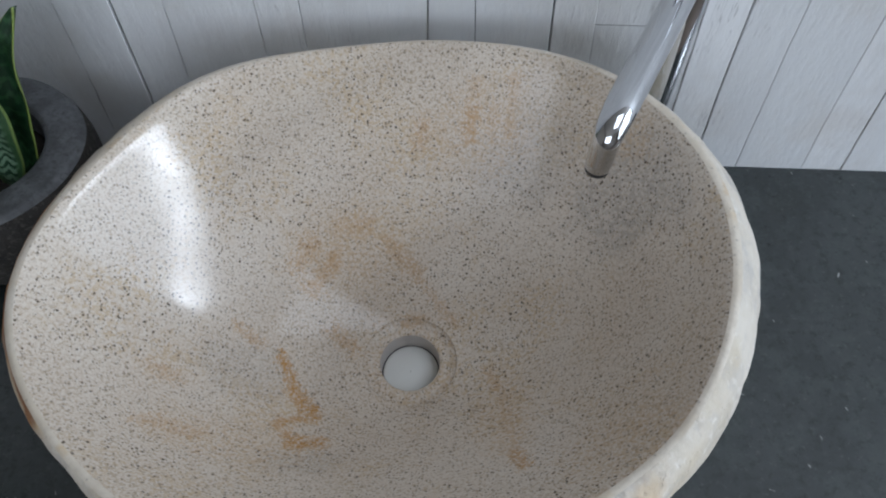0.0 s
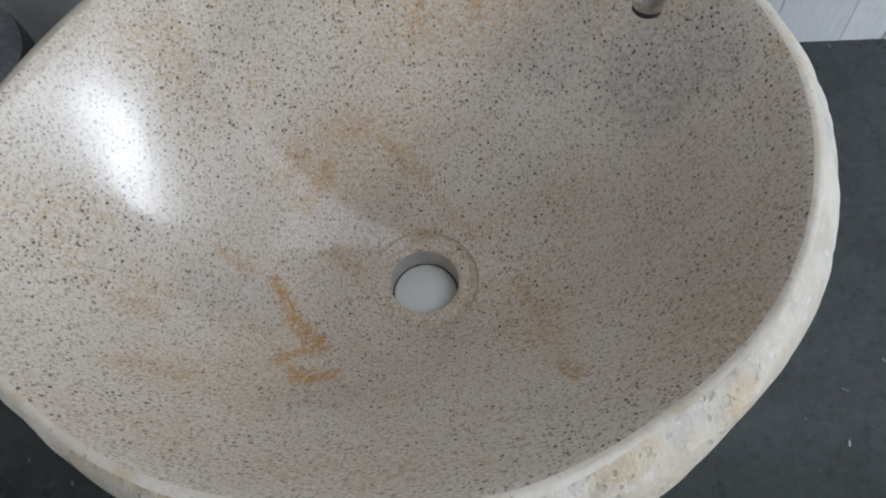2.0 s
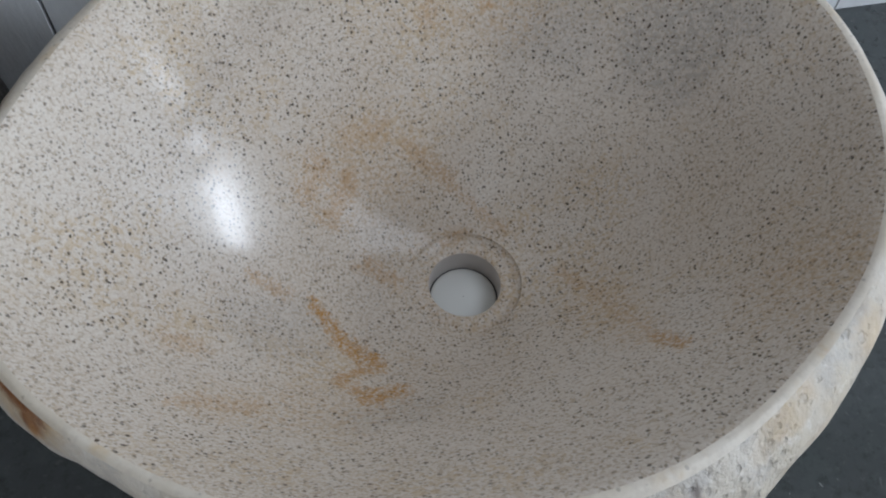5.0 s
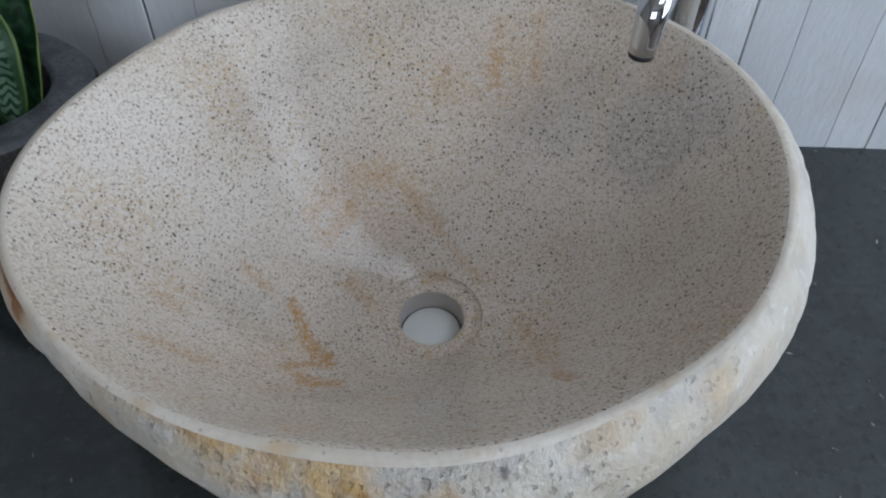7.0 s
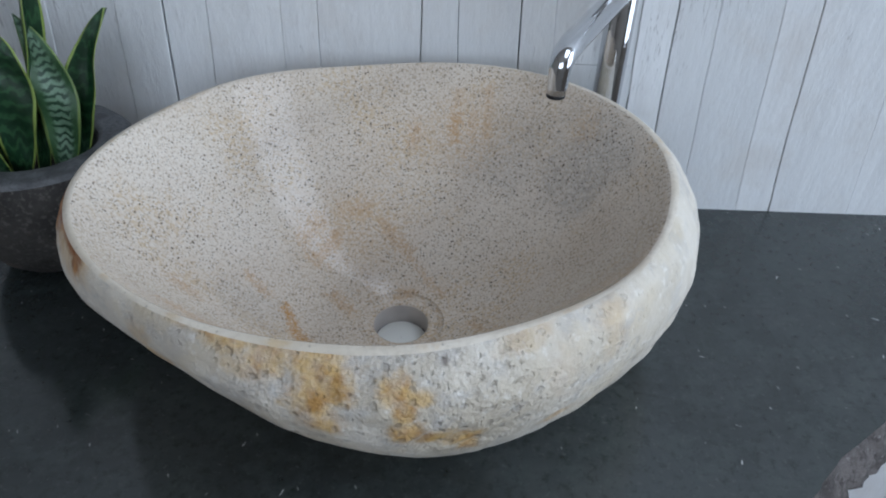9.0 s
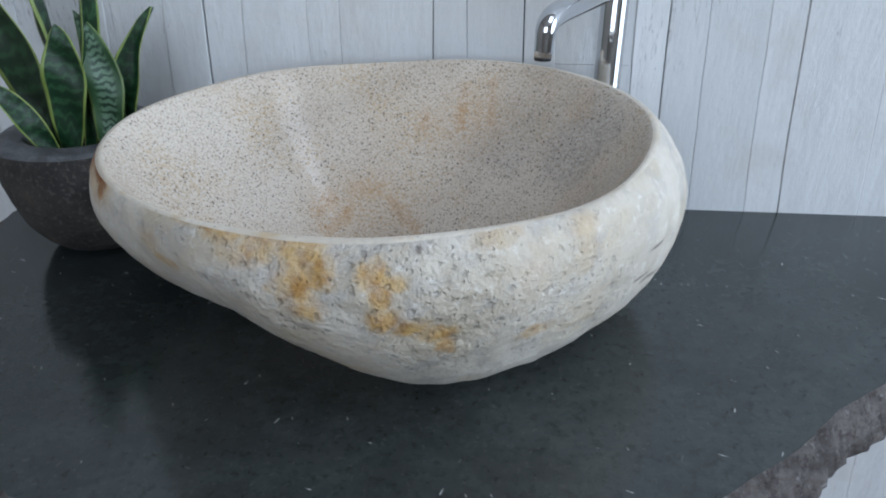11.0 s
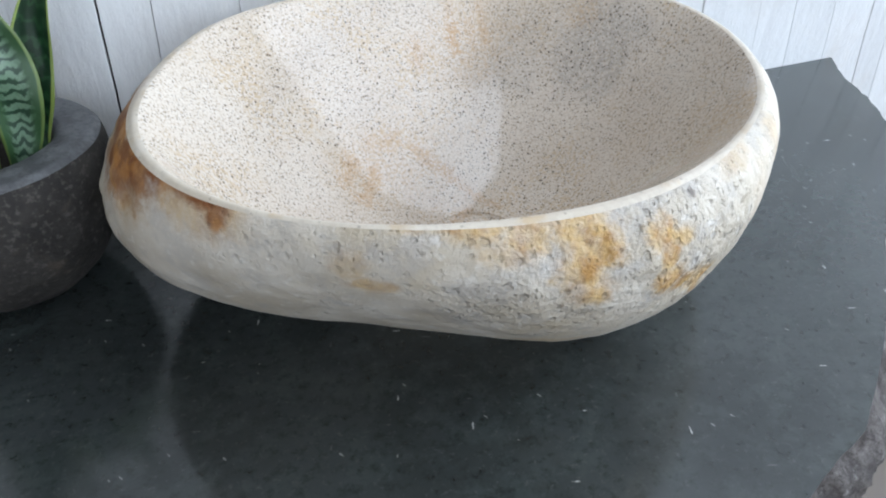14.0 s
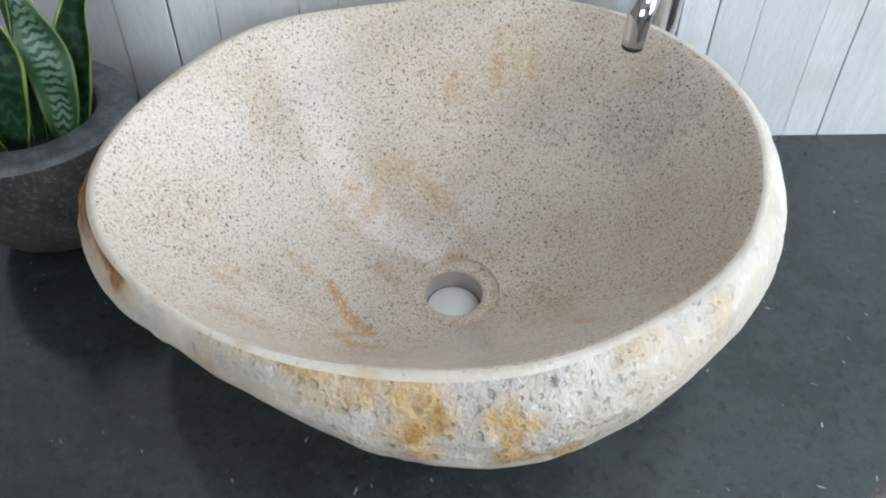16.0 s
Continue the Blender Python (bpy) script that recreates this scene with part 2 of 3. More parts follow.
def slab_stone():
    n = Nodes("honed_dark_stone")
    cloud = n.noise(7, 5, 0.6)
    base = n.mix(n.span(cloud, 0.35, 0.65), (0.023, 0.028, 0.028), (0.038, 0.045, 0.045))
    base = n.mix(n.span(n.noise(38, 4, 0.7), 0.46, 0.64, 0.0, 0.45), base, (0.046, 0.058, 0.055))
    base = n.mix(n.span(n.noise(110, 5, 0.75), 0.48, 0.70, 0.0, 0.75), base, (0.011, 0.014, 0.013))
    base = n.mix(n.span(n.noise(170, 4, 0.75), 0.55, 0.75, 0.0, 0.5), base, (0.085, 0.095, 0.092))
    for scale, size, stretch, angle, keep, glow in ((30, 0.085, 5.0, 20, 0.86, 0.9), (36, 0.085, 4.0, 110, 0.88, 0.8), (60, 0.10, 3.0, 65, 0.84, 0.4)):
        turned = n.tree.nodes.new("ShaderNodeVectorRotate")
        turned.rotation_type = "Z_AXIS"
        n.put(turned.inputs["Vector"], n.coord)
        turned.inputs["Angle"].default_value = radians(angle)
        d, c = n.cells(scale, n.scaled((1.0, stretch, 1.0), (angle * 0.1, 1.7, 0), turned.outputs[0]))
        chip = n.calc("ADD", d, n.calc("MULTIPLY", n.noise(420, 3), 0.22))
        chip = n.calc("MULTIPLY", n.span(chip, size + 0.08, size + 0.15, 1.0, 0.0), n.calc("GREATER_THAN", n.split(c, 1), keep))
        base = n.mix(n.calc("MULTIPLY", chip, n.span(n.split(c, 2), 0.0, 1.0, 0.1 * glow, glow)), base, (0.40, 0.41, 0.40))
    rough = n.span(n.noise(22, 4), 0.3, 0.7, 0.11, 0.17)
    normal = n.bump(n.noise(300, 3), 0.0002, 0.08)
    n.bsdf.inputs["Specular IOR Level"].default_value = 0.62
    return n.done(base, rough, normal)


def cleft_stone():
    n = Nodes("split_stone_edge")
    cloud = n.noise(45, 5, 0.65)
    base = n.mix(n.span(cloud, 0.35, 0.65), (0.075, 0.064, 0.060), (0.185, 0.162, 0.152))
    base = n.mix(n.span(n.noise(120, 4), 0.58, 0.70, 0.0, 0.7), base, (0.36, 0.345, 0.33))
    base = n.mix(n.span(n.noise(85, 5, 0.75, n.scaled(1, (3, 7, 2))), 0.50, 0.62, 0.0, 0.75), base, (0.045, 0.034, 0.032))
    height = n.noise(110, 7, 0.75)
    return n.done(base, 0.75, n.bump(height, 0.009, 1.0))


def white_wood():
    n = Nodes("whitewashed_wood")
    rnd = n.random()
    tone = n.mix(rnd, (0.66, 0.67, 0.68), (0.76, 0.765, 0.77))
    streak = n.noise(3.2, 5, 0.65, n.scaled((14, 14, 1.6)))
    base = n.mix(n.span(streak, 0.35, 0.7, 0.0, 0.32), tone, (0.58, 0.58, 0.59))
    fibre = n.noise(9, 4, 0.7, n.scaled((34, 34, 3.0), (5, 0, 0)))
    base = n.mix(n.span(fibre, 0.64, 0.80, 0.0, 0.30), base, (0.44, 0.43, 0.43))
    patch = n.noise(9, 5, 0.65)
    base = n.mix(n.span(patch, 0.46, 0.70, 0.0, 0.55), base, (0.60, 0.575, 0.55))
    crack = n.noise(4.0, 3, 0.6, n.scaled((26, 26, 2.0), (2, 0, 7)))
    line = n.span(n.calc("ABSOLUTE", n.calc("SUBTRACT", crack, 0.5)), 0.0, 0.012, 1.0, 0.0)
    base = n.mix(n.calc("MULTIPLY", line, n.span(n.noise(7, 3, 0.5, n.scaled(1, (4, 4, 4))), 0.50, 0.64, 0.0, 0.6)), base, (0.22, 0.21, 0.21))
    d, c = n.cells(9, n.scaled((2.6, 1, 1)))
    knot = n.calc("MULTIPLY", n.span(n.calc("ADD", d, n.calc("MULTIPLY", n.noise(70, 2), 0.05)), 0.03, 0.075, 1.0, 0.0), n.calc("GREATER_THAN", n.split(c, 0), 0.72))
    base = n.mix(n.calc("MULTIPLY", knot, 0.55), base, (0.30, 0.28, 0.26))
    height = n.calc("ADD", n.noise(7, 5, 0.7, n.scaled((18, 18, 4.0))), n.calc("MULTIPLY", n.noise(85, 5, 0.65), 0.8))
    return n.done(base, 0.55, n.bump(height, 0.0018, 0.5))


def plain(name, colour, rough, metal=0.0, vary=0.12, scale=14, **more):
    n = Nodes(name)
    dark = tuple(c * (1 - vary) for c in colour)
    return n.done(n.mix(n.noise(scale, 4), dark, colour), rough, n.bump(n.noise(scale * 12, 3), 0.0004, 0.2), metal, **more)


def pot_stone():
    n = Nodes("dark_carved_stone")
    cloud = n.noise(20, 5, 0.65)
    base = n.mix(n.span(cloud, 0.35, 0.68), (0.020, 0.018, 0.016), (0.050, 0.045, 0.040))
    base = n.mix(n.span(n.noise(240, 3), 0.52, 0.7, 0.0, 0.5), base, (0.13, 0.118, 0.104))
    base = n.mix(n.span(n.noise(34, 4), 0.58, 0.75, 0.0, 0.5), base, (0.11, 0.085, 0.06))
    height = n.calc("ADD", n.noise(70, 6, 0.7), n.calc("MULTIPLY", n.noise(350, 3), 0.4))
    return n.done(base, 0.72, n.bump(height, 0.0025, 0.7))


def leaf_green(pale):
    n = Nodes("banded_leaf_pale" if pale else "banded_leaf_dark")
    uv = n.tree.nodes.new("ShaderNodeTexCoord").outputs["UV"]
    across, along = n.split(uv, 0), n.split(uv, 1)
    side = n.calc("ABSOLUTE", n.calc("SUBTRACT", across, 0.5))
    zig = n.calc("ABSOLUTE", n.calc("SUBTRACT", n.calc("FRACT", n.calc("MULTIPLY", across, 3.0)), 0.5))
    wave = n.calc("ADD", n.calc("MULTIPLY", along, 21.0 if pale else 12.0), n.calc("MULTIPLY", zig, 0.8))
    wave = n.calc("ADD", wave, n.calc("MULTIPLY", n.noise(4, 3, 0.6, n.scaled((1.2, 4, 1), (0, 0, 0), uv)), 1.6))
    band = n.span(n.calc("SINE", n.calc("MULTIPLY", wave, 6.283)), -0.75 if pale else 0.1, 0.3 if pale else 0.9)
    light = (0.13, 0.21, 0.135) if pale else (0.026, 0.074, 0.030)
    base = n.mix(band, (0.014, 0.042, 0.022) if pale else (0.008, 0.030, 0.013), light)
    if pale:
        base = n.mix(n.span(n.calc("ADD", side, n.calc("MULTIPLY", n.noise(7, 3, 0.6, n.scaled((2, 6, 1), (1, 3, 0), uv)), 0.25)), 0.30, 0.46), base, (0.035, 0.085, 0.034))
    mottle = n.span(n.noise(9, 4, 0.7, n.scaled((3, 8, 1), (2, 1, 0), uv)), 0.5, 0.7, 0.0, 0.5)
    base = n.mix(mottle, base, (0.022, 0.075, 0.026))
    edge = n.calc("ADD", side, n.calc("MULTIPLY", n.noise(6, 2, 0.5, uv), 0.06))
    base = n.mix(n.span(edge, 0.445, 0.47, 0.0, 0.45 if pale else 1.0), base, (0.21, 0.275, 0.065))
    return n.done(base, 0.3, n.bump(n.noise(5, 3, 0.5, n.scaled((40, 3, 1), (0, 0, 0), uv)), 0.0008, 0.4))


# places of the iron stains on the stone: centre and half sizes
BOWL_VEINS = [
    ((-0.096, -0.233), (-0.084, -0.257), 0.0050, 1.0),
    ((-0.084, -0.257), (-0.067, -0.278), 0.0070, 1.0),
    ((-0.067, -0.281), (-0.086, -0.286), 0.0050, 0.8),
    ((-0.086, -0.288), (-0.072, -0.306), 0.0055, 0.8),
    ((-0.074, -0.304), (-0.056, -0.303), 0.0070, 1.0),
    ((0.060, -0.233), (0.068, -0.252), 0.0045, 0.40),
    ((0.070, -0.262), (0.077, -0.322), 0.0040, 0.25),
    ((0.076, -0.318), (0.079, -0.326), 0.0060, 0.8),
    ((-0.090, -0.166), (-0.080, -0.150), 0.0075, 0.50),
    ((-0.068, -0.166), (-0.062, -0.154), 0.0065, 0.55),
    ((-0.079, -0.180), (-0.073, -0.170), 0.0070, 0.50),
    ((-0.060, -0.138), (-0.036, -0.133), 0.0060, 0.35),
    ((-0.022, -0.142), (0.004, -0.160), 0.0055, 0.45),
    ((0.004, -0.160), (0.034, -0.192), 0.0045, 0.4),
    ((-0.128, -0.219), (-0.112, -0.226), 0.0050, 0.45),
    ((-0.060, -0.206), (-0.046, -0.216), 0.0070, 0.5),
    ((-0.004, -0.192), (0.006, -0.188), 0.0050, 0.5),
    ((0.041, -0.080), (0.042, -0.070), 0.0065, 0.7),
    ((0.039, -0.064), (0.044, -0.058), 0.0060, 0.25),
    ((0.057, -0.079), (0.059, -0.070), 0.0060, 0.32),
    ((0.070, -0.080), (0.072, -0.058), 0.0055, 0.38),
    ((0.002, -0.085), (0.005, -0.077), 0.0070, 0.45),
    ((-0.166, -0.268), (-0.156, -0.270), 0.0070, 0.4),
    ((-0.156, -0.308), (-0.130, -0.310), 0.0060, 0.4),
]
BOWL_TINTS = [
    ((-0.050, -0.152, 0.062), (0.060, 0.036, 0.05)),
    ((-0.112, -0.312, 0.085), (0.075, 0.024, 0.05)),
    ((0.070, -0.285, 0.070), (0.020, 0.060, 0.06)),
    ((0.050, -0.080, 0.130), (0.050, 0.034, 0.05)),
    ((0.130, -0.315, 0.150), (0.060, 0.030, 0.04)),
    ((0.155, -0.105, 0.155), (0.020, 0.020, 0.02)),
    ((0.000, -0.200, 0.026), (0.050, 0.026, 0.03)),
    ((0.000, -0.2245, 0.022), (0.044, 0.044, 0.02)),
]
# painted shade mixed with grey stone tone: place, half sizes and depth
BOWL_GREY_SHADES = [
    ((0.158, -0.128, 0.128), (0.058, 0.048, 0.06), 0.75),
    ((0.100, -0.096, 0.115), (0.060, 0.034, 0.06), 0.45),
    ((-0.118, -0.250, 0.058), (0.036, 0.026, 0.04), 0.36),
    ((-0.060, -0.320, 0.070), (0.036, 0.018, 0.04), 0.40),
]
# place, half width, half height and depth of colour
SHELL_OCHRE = [
    ((-0.030, -0.404, 0.161), 0.021, 0.012, 1.0),
    ((-0.028, -0.413, 0.152), 0.020, 0.013, 1.0),
    ((-0.037, -0.418, 0.142), 0.016, 0.012, 1.0),
    ((-0.030, -0.421, 0.130), 0.014, 0.013, 0.95),
    ((0.012, -0.415, 0.152), 0.012, 0.009, 1.0),
    ((0.024, -0.416, 0.148), 0.010, 0.006, 0.9),
    ((0.017, -0.421, 0.139), 0.008, 0.012, 1.0),
    ((0.017, -0.422, 0.123), 0.014, 0.012, 1.0),
    ((0.033, -0.418, 0.116), 0.017, 0.009, 1.0),
    ((0.048, -0.413, 0.110), 0.014, 0.009, 0.95),
    ((0.054, -0.404, 0.095), 0.008, 0.010, 0.9),
    ((0.110, -0.376, 0.090), 0.014, 0.007, 0.8),
    ((0.137, -0.354, 0.160), 0.016, 0.008, 0.32),
    ((0.144, -0.359, 0.145), 0.009, 0.020, 0.30),
    ((0.108, -0.383, 0.140), 0.012, 0.024, 0.18),
    ((0.085, -0.385, 0.164), 0.020, 0.006, 0.35),
    ((-0.084, -0.392, 0.166), 0.026, 0.007, 0.9),
    ((-0.060, -0.399, 0.163), 0.018, 0.011, 0.9),
    ((-0.070, -0.402, 0.156), 0.018, 0.008, 0.45),
    ((-0.112, -0.384, 0.168), 0.016, 0.004, 0.6),
    ((-0.146, -0.372, 0.146), 0.009, 0.011, 0.5),
    ((-0.135, -0.378, 0.133), 0.012, 0.007, 0.65),
    ((-0.205, -0.312, 0.160), 0.034, 0.018, 0.6),
    ((-0.236, -0.255, 0.155), 0.034, 0.026, 0.7),
    ((-0.027, -0.376, 0.052), 0.036, 0.007, 0.6),
]
SHELL_MARKS = [
    ((0.038, -0.401, 0.163), (0.0026, 0.012, 0.0022)),
    ((0.197, -0.293, 0.086), (0.0120, 0.020, 0.0022)),
    ((0.188, -0.305, 0.094), (0.0100, 0.020, 0.0018)),
    ((0.200, -0.300, 0.117), (0.0100, 0.020, 0.0020)),
]
SHELL_RUST = [
    ((-0.236, -0.205, 0.170), (0.0310, 0.0580, 0.0220)),
    ((-0.246, -0.230, 0.158), (0.0270, 0.0500, 0.0270)),
    ((-0.236, -0.258, 0.164), (0.0290, 0.0380, 0.0210)),
    ((-0.224, -0.280, 0.169), (0.0160, 0.0240, 0.0110)),
    ((-0.212, -0.300, 0.169), (0.0110, 0.0160, 0.0080)),
    ((-0.206, -0.311, 0.166), (0.0120, 0.0140, 0.0075)),
    ((-0.200, -0.319, 0.165), (0.0110, 0.0130, 0.0070)),
    ((-0.201, -0.325, 0.158), (0.0055, 0.0100, 0.0060)),
]

RIM = rim_stone()
POLISHED, ROUGH, SLAB, CLEFT, WOOD, POT = polished_stone(), rough_stone(), slab_stone(), cleft_stone(), white_wood(), pot_stone()
CHROME = plain("polished_chrome", (0.58, 0.59, 0.61), 0.04, 1.0, 0.03)
BLACK = plain("matt_black", (0.012, 0.012, 0.013), 0.5)
PLUG = plain("white_plastic", (0.74, 0.73, 0.68), 0.4, 0.0, 0.05)
SOIL = plain("dark_potting_soil", (0.022, 0.017, 0.012), 0.95, 0.0, 0.6, 90)
GAP = plain("dark_backing_board", (0.035, 0.03, 0.028), 0.9)
PLASTER = plain("painted_plaster", (0.28, 0.255, 0.225), 0.8, 0.0, 0.06, 3)
FLOOR = plain("brown_floor_tile", (0.13, 0.105, 0.085), 0.5, 0.0, 0.2, 2)
CEILING = plain("beige_ceiling_paint", (0.50, 0.475, 0.445), 0.85, 0.0, 0.04, 3)
FRAME = plain("white_window_paint", (0.70, 0.70, 0.69), 0.4, 0.0, 0.05)
LEAF_PALE, LEAF_DARK = leaf_green(True), leaf_green(False)


# ---- building helpers ----
def mesh_of(name, bm, material, smooth=True):
    me = bpy.data.meshes.new(name)
    bm.to_mesh(me)
    bm.free()
    me.materials.append(material)
    if smooth:
        me.shade_smooth()
    return me


def thing(name, label, category, kind="", group=""):
    return tagged(new(name), label, category, group, kind)


def part(name, bm, material, parent, label="", smooth=True):
    ob = new(name, mesh_of(name, bm, material, smooth))
    ob.parent = parent
    return tagged(ob, label)


def box(lo, hi, bevel=0.0):
    bm = bmesh.new()
    bmesh.ops.create_cube(bm, size=1.0)
    for v in bm.verts:
        v.co = Vector([lo[i] + (v.co[i] + 0.5) * (hi[i] - lo[i]) for i in range(3)])
    if bevel:
        bmesh.ops.bevel(bm, geom=bm.edges[:], offset=bevel, segments=2, affect="EDGES", profile=0.5)
    return bm


def setting(name, bm, material, label, category, smooth=False):
    return tagged(new(name, mesh_of(name, bm, material, smooth)), label, category, kind="structure")


def grid_mesh(rows, closed=True, cap_first=False, cap_last=False):
    """A skin over rows of points; each row goes round."""
    bm = bmesh.new()
    made = [[bm.verts.new(p) for p in row] for row in rows]
    count = len(made[0])
    for a, b in zip(made, made[1:]):
        for i in range(count if closed else count - 1):
            j = (i + 1) % count
            bm.faces.new((a[i], a[j], b[j], b[i]))
    if cap_first:
        bm.faces.new(list(reversed(made[0])))
    if cap_last:
        bm.faces.new(made[-1])
    return bm


def lathe(profile, centre, count=64, wobble=None):
    rows = []
    for r, z in profile:
        row = []
        for i in range(count):
            a = 2 * math.pi * i / count
            k = wobble(a, r, z) if wobble else 1.0
            row.append((centre[0] + r * k * math.cos(a), centre[1] + r * k * math.sin(a), centre[2] + z))
        rows.append(row)
    return grid_mesh(rows)


def tube(points, radius, count=32, caps=True):
    """A round pipe along points."""
    rows, pts = [], [Vector(p) for p in points]
    side = None
    for i, p in enumerate(pts):
        ahead = (pts[min(i + 1, len(pts) - 1)] - pts[max(i - 1, 0)]).normalized()
        side = ahead.orthogonal() if side is None else side - ahead * side.dot(ahead)
        side.normalize()
        up = ahead.cross(side)
        r = radius[i] if isinstance(radius, (list, tuple)) else radius
        rows.append([p + (side * math.cos(2 * math.pi * k / count) + up * math.sin(2 * math.pi * k / count)) * r for k in range(count)])
    return grid_mesh(rows, True, caps, caps)


# ---- the room ----
# Floor, ceiling, left and rear walls are unseen, added to bound the light.
X0, X1, Y0, Z0, Z1 = -1.6, 2.8, -2.8, -0.86, 1.75
setting("floor", box((X0 - 0.1, Y0 - 0.1, Z0 - 0.1), (X1 + 0.1, 0.15, Z0)), FLOOR, "brown tiled floor, unseen, added to close the room", "floor")
# four pieces leave a made-up square gap for the overhead fill lamp
bm = bmesh.new()
for lo, hi in (((X0 - 0.1, Y0 - 0.1), (0.45, 0.15)), ((1.45, Y0 - 0.1), (X1 + 0.1, 0.15)), ((0.45, -0.35), (1.45, 0.15)), ((0.45, Y0 - 0.1), (1.45, -1.35))):
    b = box((*lo, Z1), (*hi, Z1 + 0.1))
    me = bpy.data.meshes.new("piece")
    b.to_mesh(me)
    b.free()
    bm.from_mesh(me)
    bpy.data.meshes.remove(me)
setting("ceiling", bm, CEILING, "plain beige painted ceiling, unseen, with an added gap for a fill lamp", "ceiling")
setting("wall_left", box((X0 - 0.1, Y0, Z0), (X0, 0.0, Z1)), PLASTER, "plain beige plastered side wall, unseen, added to close the room", "wall")


def wall_with_opening(name, axis, at, lo, hi, a0, a1, z0, z1, label):
    """A 10 cm wall across axis at a place, from lo to hi, with an opening a0..a1, z0..z1."""
    bm = bmesh.new()
    for u0, u1, w0, w1 in ((lo, a0, Z0, Z1), (a1, hi, Z0, Z1), (a0, a1, Z0, z0), (a0, a1, z1, Z1)):
        b = box((at, u0, w0), (at + 0.1, u1, w1)) if axis == 0 else box((u0, at, w0), (u1, at + 0.1, w1))
        me = bpy.data.meshes.new("piece")
        b.to_mesh(me)
        b.free()
        bm.from_mesh(me)
        bpy.data.meshes.remove(me)
    return setting(name, bm, PLASTER, label, "wall")


wall_with_opening("wall_right", 0, X1, Y0, 0.0, -1.88, -0.06, -0.26, 1.66, "beige side wall with a tall window opening")
wall_with_opening("wall_rear", 1, Y0 - 0.1, X0, X1, -1.05, 0.75, 0.30, 1.60, "beige rear wall, unseen, with an added opening for a fill lamp")


def window(name, axis, at, a0, a1, z0, z1):
    top = tagged(new(name), "white painted frame, out of view and unglazed, round an area lamp", "window", kind="structure")
    w, d = 0.045, 0.05
    for label, u0, u1, w0, w1 in (("window_frame", a0, a0 + w, z0, z1), ("window_frame", a1 - w, a1, z0, z1),
                                  ("window_frame", a0 + w, a1 - w, z0, z0 + w), ("window_frame", a0 + w, a1 - w, z1 - w, z1)):
        lo, hi = ((at, u0, w0), (at + d, u1, w1)) if axis == 0 else ((u0, at, w0), (u1, at + d, w1))
        part(label, box(lo, hi, 0.004), FRAME, top, smooth=False)


window("window_1", 0, X1 + 0.02, -1.88, -0.06, -0.26, 1.66)
# frame round the opening that was added for the rear fill lamp
window("rear_fill_frame", 1, Y0 - 0.08, -1.05, 0.75, 0.30, 1.60)

# ---- the vessel sink ----
CX, CY = 0.0, -0.21      # middle of the stone
DX, DY = 0.0, -0.2245     # middle of the drain hole
RIM_R = [0.1985, -0.0089, -0.0034, 0.0175, 0.0077, -0.0016, 0.0011, -0.0012, 0.0023, 0.0001, -0.0018, -0.0006, 0.001, -0.0005, -0.001, 0.0003, 0.0009]
RIM_Z = [0.175, 0.0001, 0.007, 0.0012, 0.001, -0.001, 0.001, 0.0016, -0.0008, 0.0002, -0.0001, 0.0008, -0.0004, -0.0005, -0.0002]
FOOT_R = [0.1306, 0.0053, 0.0183, 0.0086, 0.0046, -0.0098, 0.0089]
BELLY_R = [0.177, 0.0292, 0.0311, 0.0166, -0.0156, -0.0095, 0.0039]
SHOULDER_R = [0.2724, -0.0165, 0.0039, 0.0286, 0.0034, -0.0038, 0.0244, 0.0059, -0.0005, -0.0032, -0.0]
SHOULDER_Z = [0.1059, 0.0157, -0.0289, -0.0061, -0.0065, 0.0022, -0.0031, -0.0144, -0.0017]
BOWL_P = [1.8184, -0.0438, -0.0041, 0.4889, 0.3164]
HOLE, FLANGE, HOLE_Z = 0.0235, 0.037, 0.021


def round_sum(c, a):
    """The sum of waves round the stone at the angle a."""
    return c[0] + sum(c[2 * k - 1] * math.cos(k * a) + c[2 * k] * math.sin(k * a) for k in range(1, (len(c) - 1) // 2 + 1))


def sink_rows(around=360, outer=84, inner=110):
    columns, lip_row = [], outer
    for i in range(around):
        a = 2 * math.pi * i / around
        ca, sa = math.cos(a), math.sin(a)
        rc, zc, rb, r1, r2, z2 = (round_sum(c, a) for c in (RIM_R, RIM_Z, FOOT_R, BELLY_R, SHOULDER_R, SHOULDER_Z))
        col = []
        for k in range(outer + 1):
            s = k / outer
            b0, b1, b2, b3 = (1 - s) ** 3, 3 * s * (1 - s) ** 2, 3 * s * s * (1 - s), s ** 3
            r, z = b0 * rb + b1 * r1 + b2 * r2 + b3 * rc, b1 * 0.012 + b2 * z2 + b3 * zc
            col.append(Vector((CX + r * ca, CY + r * sa, z)))
        rim = col[-1]
        to = Vector((rim.x - DX, rim.y - DY, 0))
        p = round_sum(BOWL_P, math.atan2(to.y, to.x))
        u0 = FLANGE / to.length
        for k in range(1, inner + 1):
            u = 1 - (1 - u0) * (k / inner)
            g = u ** p
            col.append(Vector((DX + to.x * u, DY + to.y * u, HOLE_Z + 0.003 + (rim.z - HOLE_Z - 0.003) * (g - u0 ** p) / (1 - u0 ** p))))
        for turn in range(5):
            old = [v.copy() for v in col]
            for k in range(outer - 11, outer + 12):
                col[k] = old[k] * 0.4 + (old[k - 1] + old[k + 1]) * 0.3
        columns.append(col)
    return [[columns[i][k] for i in range(around)] for k in range(outer + inner + 1)], lip_row


